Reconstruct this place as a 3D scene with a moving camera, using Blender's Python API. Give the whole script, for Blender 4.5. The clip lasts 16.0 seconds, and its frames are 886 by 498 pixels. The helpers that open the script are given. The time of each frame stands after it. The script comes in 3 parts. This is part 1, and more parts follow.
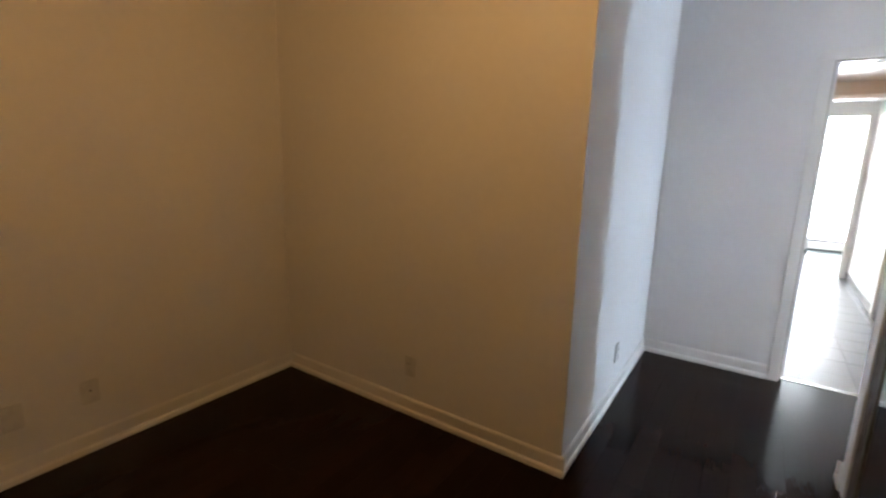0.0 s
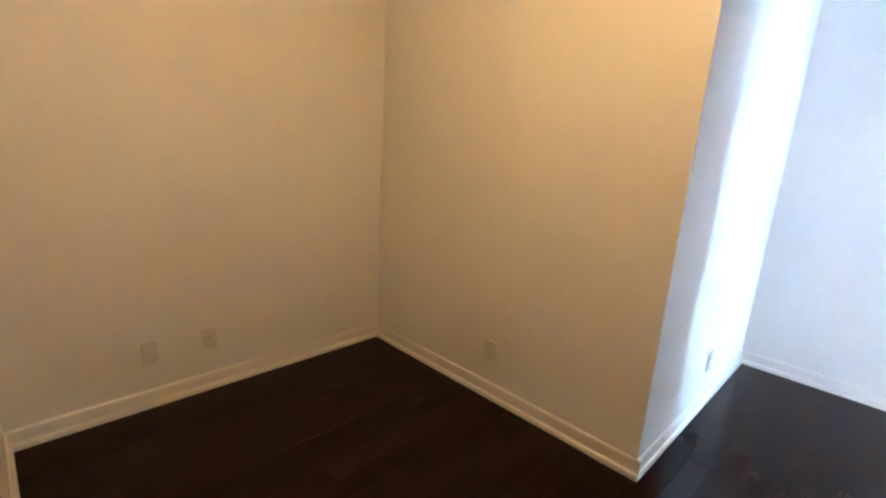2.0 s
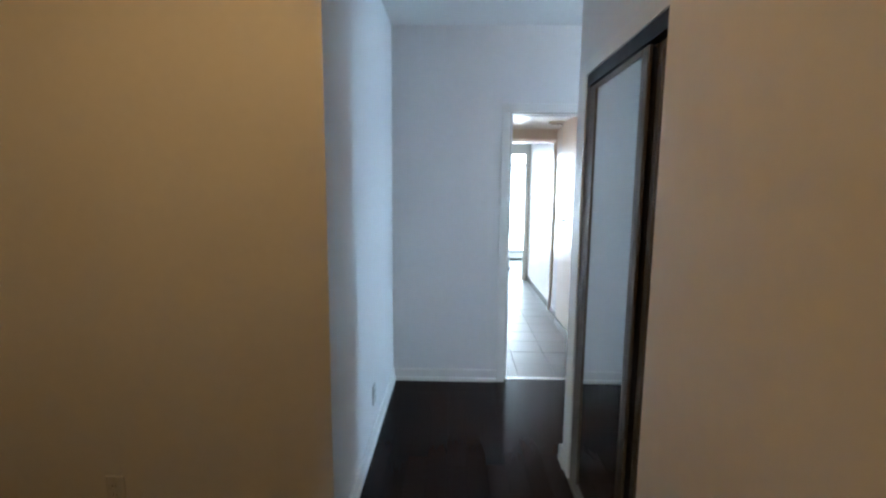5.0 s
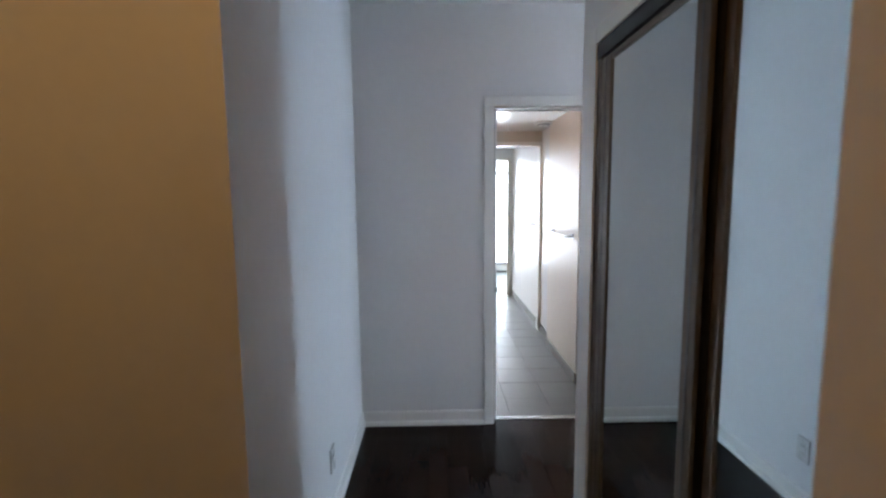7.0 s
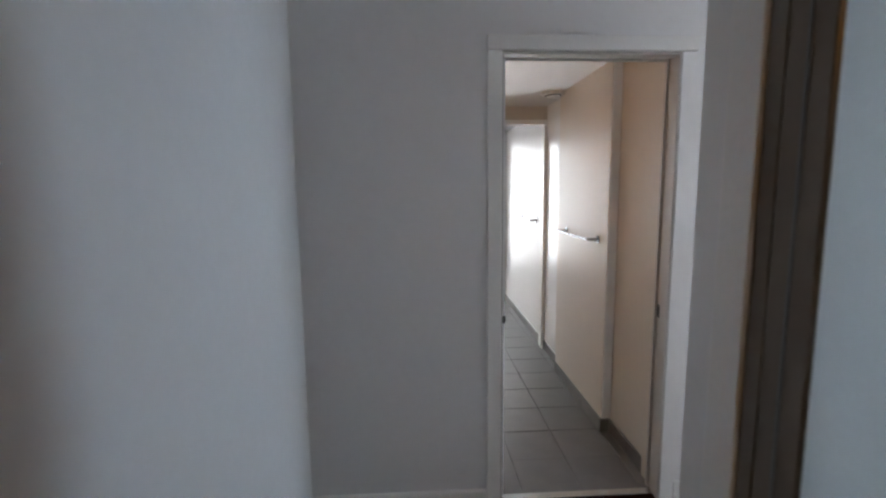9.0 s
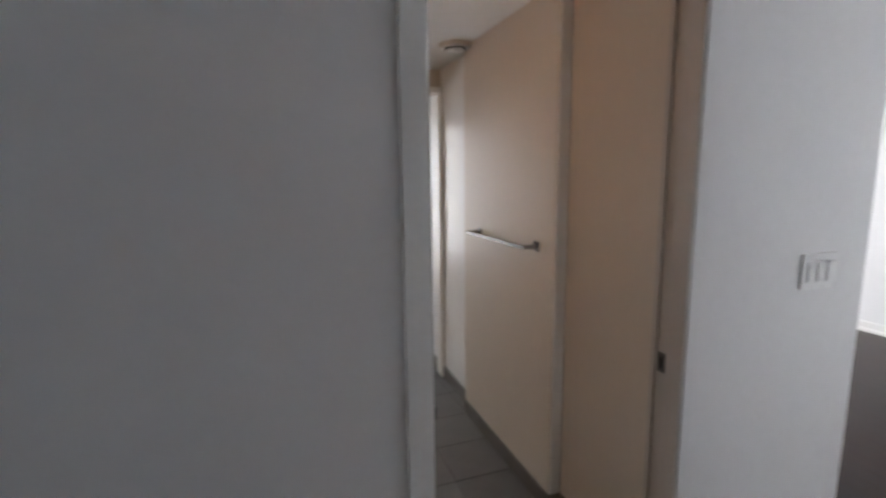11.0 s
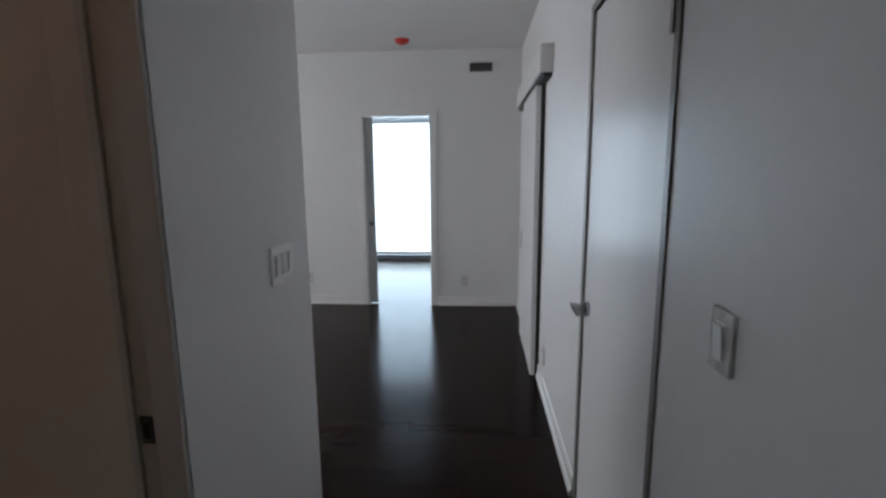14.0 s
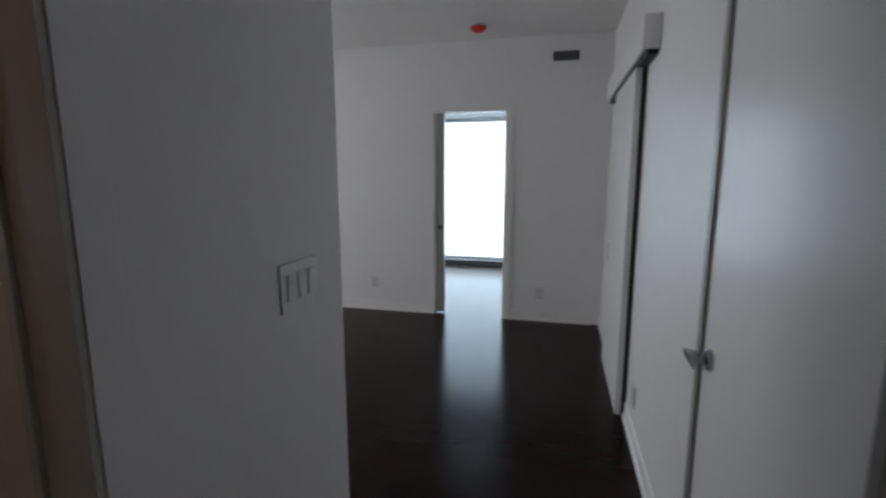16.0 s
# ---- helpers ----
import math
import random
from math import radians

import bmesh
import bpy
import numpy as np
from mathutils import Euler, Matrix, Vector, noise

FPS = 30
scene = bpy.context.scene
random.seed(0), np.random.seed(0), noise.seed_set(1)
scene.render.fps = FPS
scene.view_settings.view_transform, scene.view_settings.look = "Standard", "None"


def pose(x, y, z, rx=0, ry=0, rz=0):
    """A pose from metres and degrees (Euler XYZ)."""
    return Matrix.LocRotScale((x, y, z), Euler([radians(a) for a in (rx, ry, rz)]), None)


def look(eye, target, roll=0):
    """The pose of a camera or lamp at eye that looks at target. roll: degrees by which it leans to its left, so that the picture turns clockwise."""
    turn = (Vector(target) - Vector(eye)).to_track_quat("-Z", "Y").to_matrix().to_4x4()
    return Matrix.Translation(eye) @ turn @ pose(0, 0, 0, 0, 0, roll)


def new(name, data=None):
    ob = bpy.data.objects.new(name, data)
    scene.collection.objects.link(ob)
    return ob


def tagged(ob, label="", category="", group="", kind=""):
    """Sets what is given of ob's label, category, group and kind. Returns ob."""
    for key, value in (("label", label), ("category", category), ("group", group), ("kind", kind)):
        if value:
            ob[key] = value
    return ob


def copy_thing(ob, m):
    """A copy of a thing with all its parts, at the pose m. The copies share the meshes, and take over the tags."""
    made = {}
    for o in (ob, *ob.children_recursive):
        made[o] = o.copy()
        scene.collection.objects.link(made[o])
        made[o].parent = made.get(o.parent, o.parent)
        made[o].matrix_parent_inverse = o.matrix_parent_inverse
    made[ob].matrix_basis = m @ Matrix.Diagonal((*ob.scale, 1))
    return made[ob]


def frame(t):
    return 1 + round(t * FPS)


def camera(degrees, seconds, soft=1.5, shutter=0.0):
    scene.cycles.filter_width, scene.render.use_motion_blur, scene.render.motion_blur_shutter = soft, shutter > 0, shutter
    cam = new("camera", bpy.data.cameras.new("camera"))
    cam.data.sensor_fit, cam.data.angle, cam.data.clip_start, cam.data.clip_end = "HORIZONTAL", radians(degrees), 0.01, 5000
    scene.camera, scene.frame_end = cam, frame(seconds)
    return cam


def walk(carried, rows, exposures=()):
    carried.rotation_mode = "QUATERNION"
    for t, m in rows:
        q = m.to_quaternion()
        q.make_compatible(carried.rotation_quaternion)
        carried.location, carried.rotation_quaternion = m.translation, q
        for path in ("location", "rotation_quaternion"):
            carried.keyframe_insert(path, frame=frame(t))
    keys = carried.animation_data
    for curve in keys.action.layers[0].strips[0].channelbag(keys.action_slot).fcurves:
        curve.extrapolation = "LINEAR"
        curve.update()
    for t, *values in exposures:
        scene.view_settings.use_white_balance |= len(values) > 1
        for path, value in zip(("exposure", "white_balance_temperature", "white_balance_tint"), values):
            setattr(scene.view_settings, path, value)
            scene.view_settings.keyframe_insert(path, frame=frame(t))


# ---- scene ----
cam = camera(87.3, 16.0, soft=2.4, shutter=0.5)

PATH = [
    (0, (0.6, -3.695, 1.46), (-0.496, -2.072, 1.057), 1.3),
    (0.5, (0.605, -3.717, 1.461), (-0.633, -2.21, 1.017), 2.5),
    (1, (0.631, -3.762, 1.483), (-0.696, -2.344, 1.006), 3.6),
    (1.5, (0.632, -3.744, 1.434), (-0.73, -2.354, 0.972), 3.3),
    (2, (0.608, -3.741, 1.466), (-0.752, -2.355, 0.987), 3.5),
    (2.5, (0.611, -3.745, 1.477), (-0.737, -2.336, 1.031), 2.9),
    (3, (0.622, -3.751, 1.496), (-0.643, -2.253, 1.104), 2.0),
    (3.5, (0.584, -3.658, 1.456), (-0.446, -1.981, 1.097), 1.3),
    (4, (0.511, -3.585, 1.469), (-0.103, -1.713, 1.126), 1.4),
    (4.5, (0.478, -3.526, 1.535), (0.262, -1.563, 1.217), 1.0),
    (4.7, (0.471, -3.512, 1.522), (0.378, -1.536, 1.230), 1.0),
    (7, (0.495, -2.935, 1.499), (0.527, -0.948, 1.276), -0.6),
    (7.5, (0.499, -2.697, 1.493), (0.544, -0.71, 1.268), -0.9),
    (8, (0.484, -2.478, 1.487), (0.557, -0.493, 1.252), -0.8),
    (10.5, (0.553, -1.199, 1.493), (0.828, 0.758, 1.187), -0.9),
    (11, (0.555, -0.967, 1.471), (1.216, 0.895, 1.166), -0.7),
    (11.5, (0.54, -0.811, 1.447), (1.68, 0.81, 1.178), -1.2),
    (12, (0.604, -0.693, 1.449), (2.113, 0.591, 1.178), -0.5),
    (12.5, (0.679, -0.641, 1.454), (2.448, 0.255, 1.196), -0.8),
    (13, (0.714, -0.625, 1.455), (2.627, -0.105, 1.184), -1.0),
    (13.5, (0.742, -0.624, 1.448), (2.7, -0.35, 1.142), -0.9),
    (14, (0.767, -0.62, 1.443), (2.734, -0.469, 1.114), -0.5),
    (14.5, (0.8, -0.614, 1.439), (2.77, -0.519, 1.105), -0.3),
    (15, (0.884, -0.6, 1.431), (2.854, -0.493, 1.104), -0.2),
    (15.5, (1.044, -0.626, 1.431), (3.005, -0.394, 1.115), -0.1),
    (16, (1.167, -0.612, 1.428), (3.084, -0.141, 1.109), 0.0),
]
EXPOSURES = [
    (0.0, 1.65, 6300, 9), (0.5, 2.3, 6300, 9), (1.5, 2.85, 5900, 7), (2.5, 2.93, 5150, 4), (3.5, 2.65, 5400, 4), (4.0, 2.1, 5400, 1), (4.5, 1.6, 5350, 0),
    (7.0, 0.82, 5950, 8), (8.0, 0.56, 6250, 9), (10.5, 0.03, 6650, 12), (12.0, -0.2, 6600, 12), (12.5, -0.85, 6400, 11), (13.5, -1.45, 6450, 11), (14.5, -1.75, 6550, 12), (16.0, -1.95, 6600, 12),
]
walk(cam, [(t, look(eye, target, roll)) for t, eye, target, roll in PATH], EXPOSURES)

SKY, OUT = 0.12, 9.0
P_BED, P_LIV, P_ENS, P_DEN, P_VAN = 270.0, 70.0, 11.0, 4.1, 3.1

# ---------------- world and light ----------------
world = bpy.data.worlds.new("sky")
scene.world = world
world.use_nodes = True
wn = world.node_tree
sky = wn.nodes.new("ShaderNodeTexSky")
sky.sky_type = "NISHITA"
sky.sun_disc = False
sky.sun_elevation = radians(48)
sky.sun_rotation = radians(250)
wn.links.new(sky.outputs[0], wn.nodes["Background"].inputs[0])
wn.nodes["Background"].inputs[1].default_value = SKY

sun_data = bpy.data.lights.new("sun", "SUN")
sun_data.energy = 1.0
sun_data.angle = radians(10)
sun_data.color = (1.0, 0.96, 0.9)
sun = new("sun", sun_data)
sun.matrix_world = look((-6, 20, 25), (0, 0, 0))


def area_lamp(name, eye, target, sx, sy, watts, color):
    d = bpy.data.lights.new(name, "AREA")
    d.shape, d.size, d.size_y, d.energy, d.color = "RECTANGLE", sx, sy, watts, color
    o = new(name, d)
    o.matrix_world = look(eye, target)
    return o


# sky light entering through the window openings
area_lamp("bedroom_window_daylight", (8.33, 0.70, 1.20), (5.0, 0.70, 1.10), 3.4, 2.0, P_BED, (0.58, 0.78, 1.0))
for lx in (3.47, 4.73):
    area_lamp("living_window_daylight", (lx, 4.46, 1.45), (lx, 0.0, 1.2), 1.16, 2.0, P_LIV / 2, (0.97, 0.95, 1.0))
area_lamp("ensuite_window_daylight", (1.35, 6.15, 1.25), (1.35, 3.0, 1.1), 2.3, 2.1, P_ENS, (0.64, 0.81, 1.0))
den = bpy.data.lights.new("den_bulb", "POINT")
den.energy, den.color, den.shadow_soft_size = P_DEN, (1.0, 0.50, 0.155), 0.22
new("den_bulb", den).location = (-0.30, -2.85, 2.26)
vanity = bpy.data.lights.new("vanity_bulb", "POINT")
vanity.energy, vanity.color, vanity.shadow_soft_size = P_VAN, (1.0, 0.47, 0.15), 0.10
new("vanity_bulb", vanity).location = (0.42, 0.66, 1.98)


# ---------------- materials ----------------
def material(name, color, rough=0.5, metal=0.0, vary=0.06, scale=3.0, bump=0.0, bump_scale=300.0, spec=0.5, tint=(1, 1, 1), stretch=(1, 1, 1), rnd=0.0, wear=0.05):
    """Paint-like surface: base colour with broad and fine mottling, uneven gloss and fine relief."""
    m = bpy.data.materials.new(name)
    m.use_nodes = True
    t = m.node_tree
    b = t.nodes["Principled BSDF"]
    b.inputs["Metallic"].default_value = metal
    b.inputs["Specular IOR Level"].default_value = spec
    b.inputs["Specular Tint"].default_value = (*tint, 1)
    co = t.nodes.new("ShaderNodeTexCoord")
    mp = t.nodes.new("ShaderNodeMapping")
    mp.inputs["Scale"].default_value = stretch
    t.links.new(co.outputs["Object"], mp.inputs[0])
    n1 = t.nodes.new("ShaderNodeTexNoise")
    n1.inputs["Scale"].default_value = scale
    n1.inputs["Detail"].default_value = 4
    n2 = t.nodes.new("ShaderNodeTexNoise")
    n2.inputs["Scale"].default_value = scale * 14
    n2.inputs["Detail"].default_value = 3
    for n in (n1, n2):
        t.links.new(mp.outputs[0], n.inputs["Vector"])
    add = t.nodes.new("ShaderNodeMath")
    add.operation = "ADD"
    t.links.new(n1.outputs["Fac"], add.inputs[0])
    t.links.new(n2.outputs["Fac"], add.inputs[1])
    rng = t.nodes.new("ShaderNodeMapRange")
    rng.inputs[1].default_value, rng.inputs[2].default_value = 0.6, 1.4
    rng.inputs[3].default_value, rng.inputs[4].default_value = 1 - vary, 1 + vary
    t.links.new(add.outputs[0], rng.inputs[0])
    last = rng.outputs[0]
    if rnd:
        oi = t.nodes.new("ShaderNodeObjectInfo")
        ge = t.nodes.new("ShaderNodeNewGeometry")
        ad = t.nodes.new("ShaderNodeMath")
        ad.operation = "ADD"
        t.links.new(oi.outputs["Random"], ad.inputs[0])
        t.links.new(ge.outputs["Random Per Island"], ad.inputs[1])
        fr = t.nodes.new("ShaderNodeMath")
        fr.operation = "FRACT"
        t.links.new(ad.outputs[0], fr.inputs[0])
        r2 = t.nodes.new("ShaderNodeMapRange")
        r2.inputs[3].default_value, r2.inputs[4].default_value = 1 - rnd, 1 + rnd
        t.links.new(fr.outputs[0], r2.inputs[0])
        mu = t.nodes.new("ShaderNodeMath")
        mu.operation = "MULTIPLY"
        t.links.new(last, mu.inputs[0])
        t.links.new(r2.outputs[0], mu.inputs[1])
        last = mu.outputs[0]
    sc = t.nodes.new("ShaderNodeVectorMath")
    sc.operation = "SCALE"
    sc.inputs[0].default_value = color
    t.links.new(last, sc.inputs["Scale"])
    t.links.new(sc.outputs[0], b.inputs["Base Color"])
    rr = t.nodes.new("ShaderNodeMapRange")
    rr.inputs[1].default_value, rr.inputs[2].default_value = 0.3, 0.7
    rr.inputs[3].default_value, rr.inputs[4].default_value = max(rough - wear, 0.02), min(rough + wear, 1)
    t.links.new(n1.outputs["Fac"], rr.inputs[0])
    t.links.new(rr.outputs[0], b.inputs["Roughness"])
    if bump:
        n3 = t.nodes.new("ShaderNodeTexNoise")
        n3.inputs["Scale"].default_value = bump_scale
        n3.inputs["Detail"].default_value = 3
        t.links.new(mp.outputs[0], n3.inputs["Vector"])
        bp = t.nodes.new("ShaderNodeBump")
        bp.inputs["Strength"].default_value = bump
        bp.inputs["Distance"].default_value = 0.002
        t.links.new(n3.outputs["Fac"], bp.inputs["Height"])
        t.links.new(bp.outputs[0], b.inputs["Normal"])
    return m


def glass(name):
    m = bpy.data.materials.new(name)
    m.use_nodes = True
    t = m.node_tree
    t.nodes.remove(t.nodes["Principled BSDF"])
    g = t.nodes.new("ShaderNodeBsdfGlass")
    g.inputs["IOR"].default_value = 1.02
    g.inputs["Roughness"].default_value = 0.0
    g.inputs["Color"].default_value = (0.96, 0.98, 0.98, 1)
    t.links.new(g.outputs[0], t.nodes["Material Output"].inputs[0])
    return m


def glow(name, color, strength):
    m = bpy.data.materials.new(name)
    m.use_nodes = True
    t = m.node_tree
    t.nodes.remove(t.nodes["Principled BSDF"])
    e = t.nodes.new("ShaderNodeEmission")
    e.inputs[0].default_value = (*color, 1)
    e.inputs[1].default_value = strength
    t.links.new(e.outputs[0], t.nodes["Material Output"].inputs[0])
    return m


M_WALL = material("wall_paint", (0.79, 0.785, 0.785), 0.43, vary=0.025, scale=1.6, bump=0.10, bump_scale=260, spec=0.45)
# white bath walls: warm, dim lamplight is mixed into this tan base colour
M_BATH = material("bath_wall_lamplit", (0.58, 0.525, 0.455), 0.36, vary=0.02, scale=1.8, bump=0.12, bump_scale=230, spec=0.32, wear=0.012)
M_BATHGLOSS = material("bath_gloss_paint", (0.80, 0.80, 0.79), 0.24, vary=0.02, scale=1.8, bump=0.05, bump_scale=120, spec=0.5, wear=0.02)
M_CEIL = material("ceiling_paint", (0.80, 0.80, 0.79), 0.8, vary=0.03, scale=2.5, bump=0.2, bump_scale=180, spec=0.2)
M_TRIM = material("trim_paint", (0.80, 0.79, 0.77), 0.34, vary=0.03, scale=5, bump=0.04, bump_scale=120)
M_DOOR = material("door_paint", (0.78, 0.78, 0.78), 0.30, vary=0.02, scale=2.0, bump=0.16, bump_scale=34, stretch=(1, 1, 0.05), wear=0.02, spec=0.17)
M_GREYDOOR = material("pocket_door_paint", (0.50, 0.50, 0.49), 0.4, vary=0.03, scale=3.0)
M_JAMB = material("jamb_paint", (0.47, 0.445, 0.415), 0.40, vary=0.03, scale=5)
M_SLOT = material("frame_metal_grey", (0.27, 0.26, 0.25), 0.4, vary=0.06, scale=6)
M_OAK = material("espresso_wood", (0.0170, 0.0080, 0.0052), 0.18, vary=0.15, scale=1.5, stretch=(9, 0.7, 1), rnd=0.18, wear=0.01, spec=0.10, tint=(0.62, 0.82, 1.0))
M_SUBFLOOR = material("floor_joint", (0.008, 0.005, 0.004), 0.5, vary=0.1)
M_TILE = material("grey_tile", (0.145, 0.143, 0.140), 0.40, spec=0.30, vary=0.16, scale=9, bump=0.15, bump_scale=70, rnd=0.07)
M_GROUT = material("grout", (0.13, 0.127, 0.122), 0.9, vary=0.08, scale=30)
M_TILEBASE = material("tile_base", (0.14, 0.133, 0.125), 0.38, vary=0.10, scale=9, rnd=0.06)
M_CARPET = material("bedroom_floor", (0.175, 0.185, 0.180), 0.5, spec=0.2, vary=0.30, scale=1.4, bump=0.1, bump_scale=200)
M_CHROME = material("chrome", (0.62, 0.62, 0.62), 0.14, metal=1.0, vary=0.03, scale=20, wear=0.04)
M_DKCHROME = material("satin_chrome", (0.36, 0.36, 0.37), 0.24, metal=1.0, vary=0.05, scale=20, wear=0.05)
M_STEEL = material("dark_steel", (0.16, 0.155, 0.15), 0.35, metal=0.9, vary=0.08, scale=30)
M_TAUPE = material("champagne_metal", (0.15, 0.118, 0.088), 0.36, metal=0.5, vary=0.05, scale=8, stretch=(1, 1, 0.2))
M_TRACK = material("black_track", (0.02, 0.019, 0.018), 0.5, vary=0.1, scale=10)
M_MIRROR = material("mirror_silver", (0.71, 0.75, 0.75), 0.02, metal=1.0, vary=0.01, scale=2, wear=0.005)
M_PLATE = material("white_plastic", (0.66, 0.655, 0.64), 0.28, vary=0.02, scale=20)
M_SWITCH = material("bright_white_plastic", (0.86, 0.86, 0.85), 0.3, vary=0.02, scale=20)
M_GAP = material("switch_gap", (0.36, 0.36, 0.36), 0.6, vary=0.05, scale=20)
M_DARK = material("slot_dark", (0.05, 0.05, 0.05), 0.6, vary=0.1, scale=20)
M_VENT = material("vent_grey", (0.13, 0.135, 0.145), 0.5, vary=0.06, scale=15)
M_VENTBACK = material("vent_duct", (0.03, 0.03, 0.032), 0.8, vary=0.1, scale=15)
M_RED = material("red_plastic", (0.62, 0.035, 0.022), 0.34, vary=0.06, scale=15)
M_FRAME = material("window_frame_paint", (0.55, 0.56, 0.57), 0.4, vary=0.04, scale=6)
M_SILL = material("window_track_metal", (0.12, 0.12, 0.125), 0.4, metal=0.6, vary=0.08, scale=10)
M_GLASS = glass("window_glass")
M_OUT_EAST = glow("overcast_distance_east", (0.75, 0.90, 1.0), OUT)
M_OUT_NORTH = glow("overcast_distance_north", (0.98, 0.97, 1.0), OUT)
M_BULB = glow("lamp_glass", (1.0, 0.66, 0.32), 3.0)


# ---------------- mesh helpers ----------------
def block(bm, lo, hi, bevel=0.0, seg=2):
    """Adds a box from lo to hi, with softened edges."""
    lo, hi = Vector(lo), Vector(hi)
    mid, size = (lo + hi) / 2, hi - lo
    made = bmesh.ops.create_cube(bm, size=1.0, matrix=Matrix.Translation(mid) @ Matrix.Diagonal((*size, 1)))
    if bevel:
        edges = {e for v in made["verts"] for e in v.link_edges}
        bmesh.ops.bevel(bm, geom=list(edges), offset=bevel, segments=seg, profile=0.5, affect="EDGES")
    return bm


def rod(bm, a, b, r, seg=20, r2=None, bevel=0.0):
    a, b = Vector(a), Vector(b)
    turn = (b - a).to_track_quat("Z", "Y").to_matrix().to_4x4()
    made = bmesh.ops.create_cone(bm, cap_ends=True, segments=seg, radius1=r, radius2=r if r2 is None else r2, depth=(b - a).length,
                                 matrix=Matrix.Translation((a + b) / 2) @ turn)
    if bevel:
        edges = {e for v in made["verts"] for e in v.link_edges if len([f for f in e.link_faces if len(f.verts) > 4]) == 1}
        bmesh.ops.bevel(bm, geom=list(edges), offset=bevel, segments=2, profile=0.5, affect="EDGES")
    return bm


def sweep(bm, profile, a, b, out):
    """Extrudes a moulding profile (away from the wall, up) from a to b along a wall that faces out."""
    a, b, out = Vector(a), Vector(b), Vector(out)
    ring = [[bm.verts.new(p + out * d + Vector((0, 0, h))) for d, h in profile] for p in (a, b)]
    n = len(profile)
    for i in range(n):
        j = (i + 1) % n
        bm.faces.new((ring[0][i], ring[0][j], ring[1][j], ring[1][i]))
    bm.faces.new(ring[0][::-1])
    bm.faces.new(ring[1])
    bmesh.ops.recalc_face_normals(bm, faces=bm.faces[:])
    return bm


def mesh_of(name, bm, mat):
    me = bpy.data.meshes.new(name)
    bm.to_mesh(me)
    bm.free()
    me.materials.append(mat)
    for p in me.polygons:
        p.use_smooth = False
    return me


def part(name, bm, mat, parent, label=""):
    o = new(name, mesh_of(name, bm, mat))
    o.parent = parent
    if label:
        o["label"] = label
    return o


def thing(name, at, label, category, group=""):
    o = new(name)
    o.empty_display_size = 0.05
    o.location = at
    return tagged(o, label, category, group)


def structure(name, bm, mat, label, category):
    return tagged(new(name, mesh_of(name, bm, mat)), label, category, kind="structure")


def B(*boxes, bevel=0.0):
    bm = bmesh.new()
    for lo, hi in boxes:
        block(bm, lo, hi, bevel)
    return bm


# ---------------- the plan ----------------
H = 2.65            # ceiling of den, hall and living room
HB = 2.19           # ceiling of the bath and the passage beyond
A_X = -1.935        # den's west wall
B_Y = -1.79         # den's north wall
S_Y = -3.80         # den's south wall
F_Y = -1.05         # hall's south wall
E_X = 5.67          # living room's east wall
CL_X = 1.085         # closet front
N_X, N_Y = 0.905, -2.465   # corner of the entry wall
DO0, DO1, DOH = 0.865, 1.635, 2.05      # bath doorway
D_X = 2.40          # free end of the bath wall
EO0, EO1, EOH = -0.12, 0.585, 2.02       # bedroom doorway
G0, G1, GH = 1.872, 2.65, 2.03          # hall cupboard door
T = 0.12
LIV_N = 4.5

structure("wall_den_west", B(((A_X - T, -5.4, 0), (A_X, B_Y, H))), M_WALL, "plain white painted den wall in warm lamplight", "wall")
structure("wall_den_north", B(((A_X - T, B_Y, 0), (0, B_Y + T, H))), M_WALL, "plain white painted den wall in warm lamplight", "wall")
structure("wall_hall_west", B(((-T, B_Y + T, 0), (0, 0, H))), M_WALL, "plain white painted hall wall", "wall")
structure("wall_den_south", B(((A_X, S_Y - T, 0), (-0.35, S_Y, H))), M_WALL, "plain white painted den wall", "wall")
structure("wall_entry_west", B(((-0.35 - T, -5.4, 0), (-0.35, S_Y - T, H))), M_WALL, "plain white painted entry wall", "wall")
structure("wall_entry_south", B(((A_X, -5.4 - T, 0), (N_X + T, -5.4, H))), M_WALL, "plain white painted entry wall", "wall")
structure("wall_entry_east", B(((N_X, -5.4, 0), (N_X + T, N_Y, H)), ((N_X + T, N_Y - T, 0), (1.80, N_Y, H))), M_WALL, "plain white painted wall beside the mirrored closet", "wall")
structure("wall_bath_south", B(((-T, 0, 0), (DO0, T, H)), ((DO1, 0, 0), (D_X, T, H)), ((DO0, 0, DOH), (DO1, T, H))), M_WALL,
          "white painted wall with the bath doorway", "wall")
structure("wall_living_west", B(((D_X - T, T, 0), (D_X, LIV_N, H))), M_WALL, "white painted living room wall", "wall")
structure("wall_hall_south", B(((CL_X + 0.10, F_Y - T, 0), (G0, F_Y, H)), ((G1, F_Y - T, 0), (E_X, F_Y, H)), ((G0, F_Y - T, GH), (G1, F_Y, H)),
          ((G0, F_Y - T - 0.04, 0), (G1, F_Y - T, GH))), M_WALL, "white painted hall wall with a flush cupboard door", "wall")
structure("wall_living_east", B(((E_X, F_Y - T, 0), (E_X + T, EO0, H)), ((E_X, EO1, 0), (E_X + T, LIV_N, H)), ((E_X, EO0, EOH), (E_X + T, EO1, H))), M_WALL,
          "white painted living room wall with the bedroom doorway", "wall")
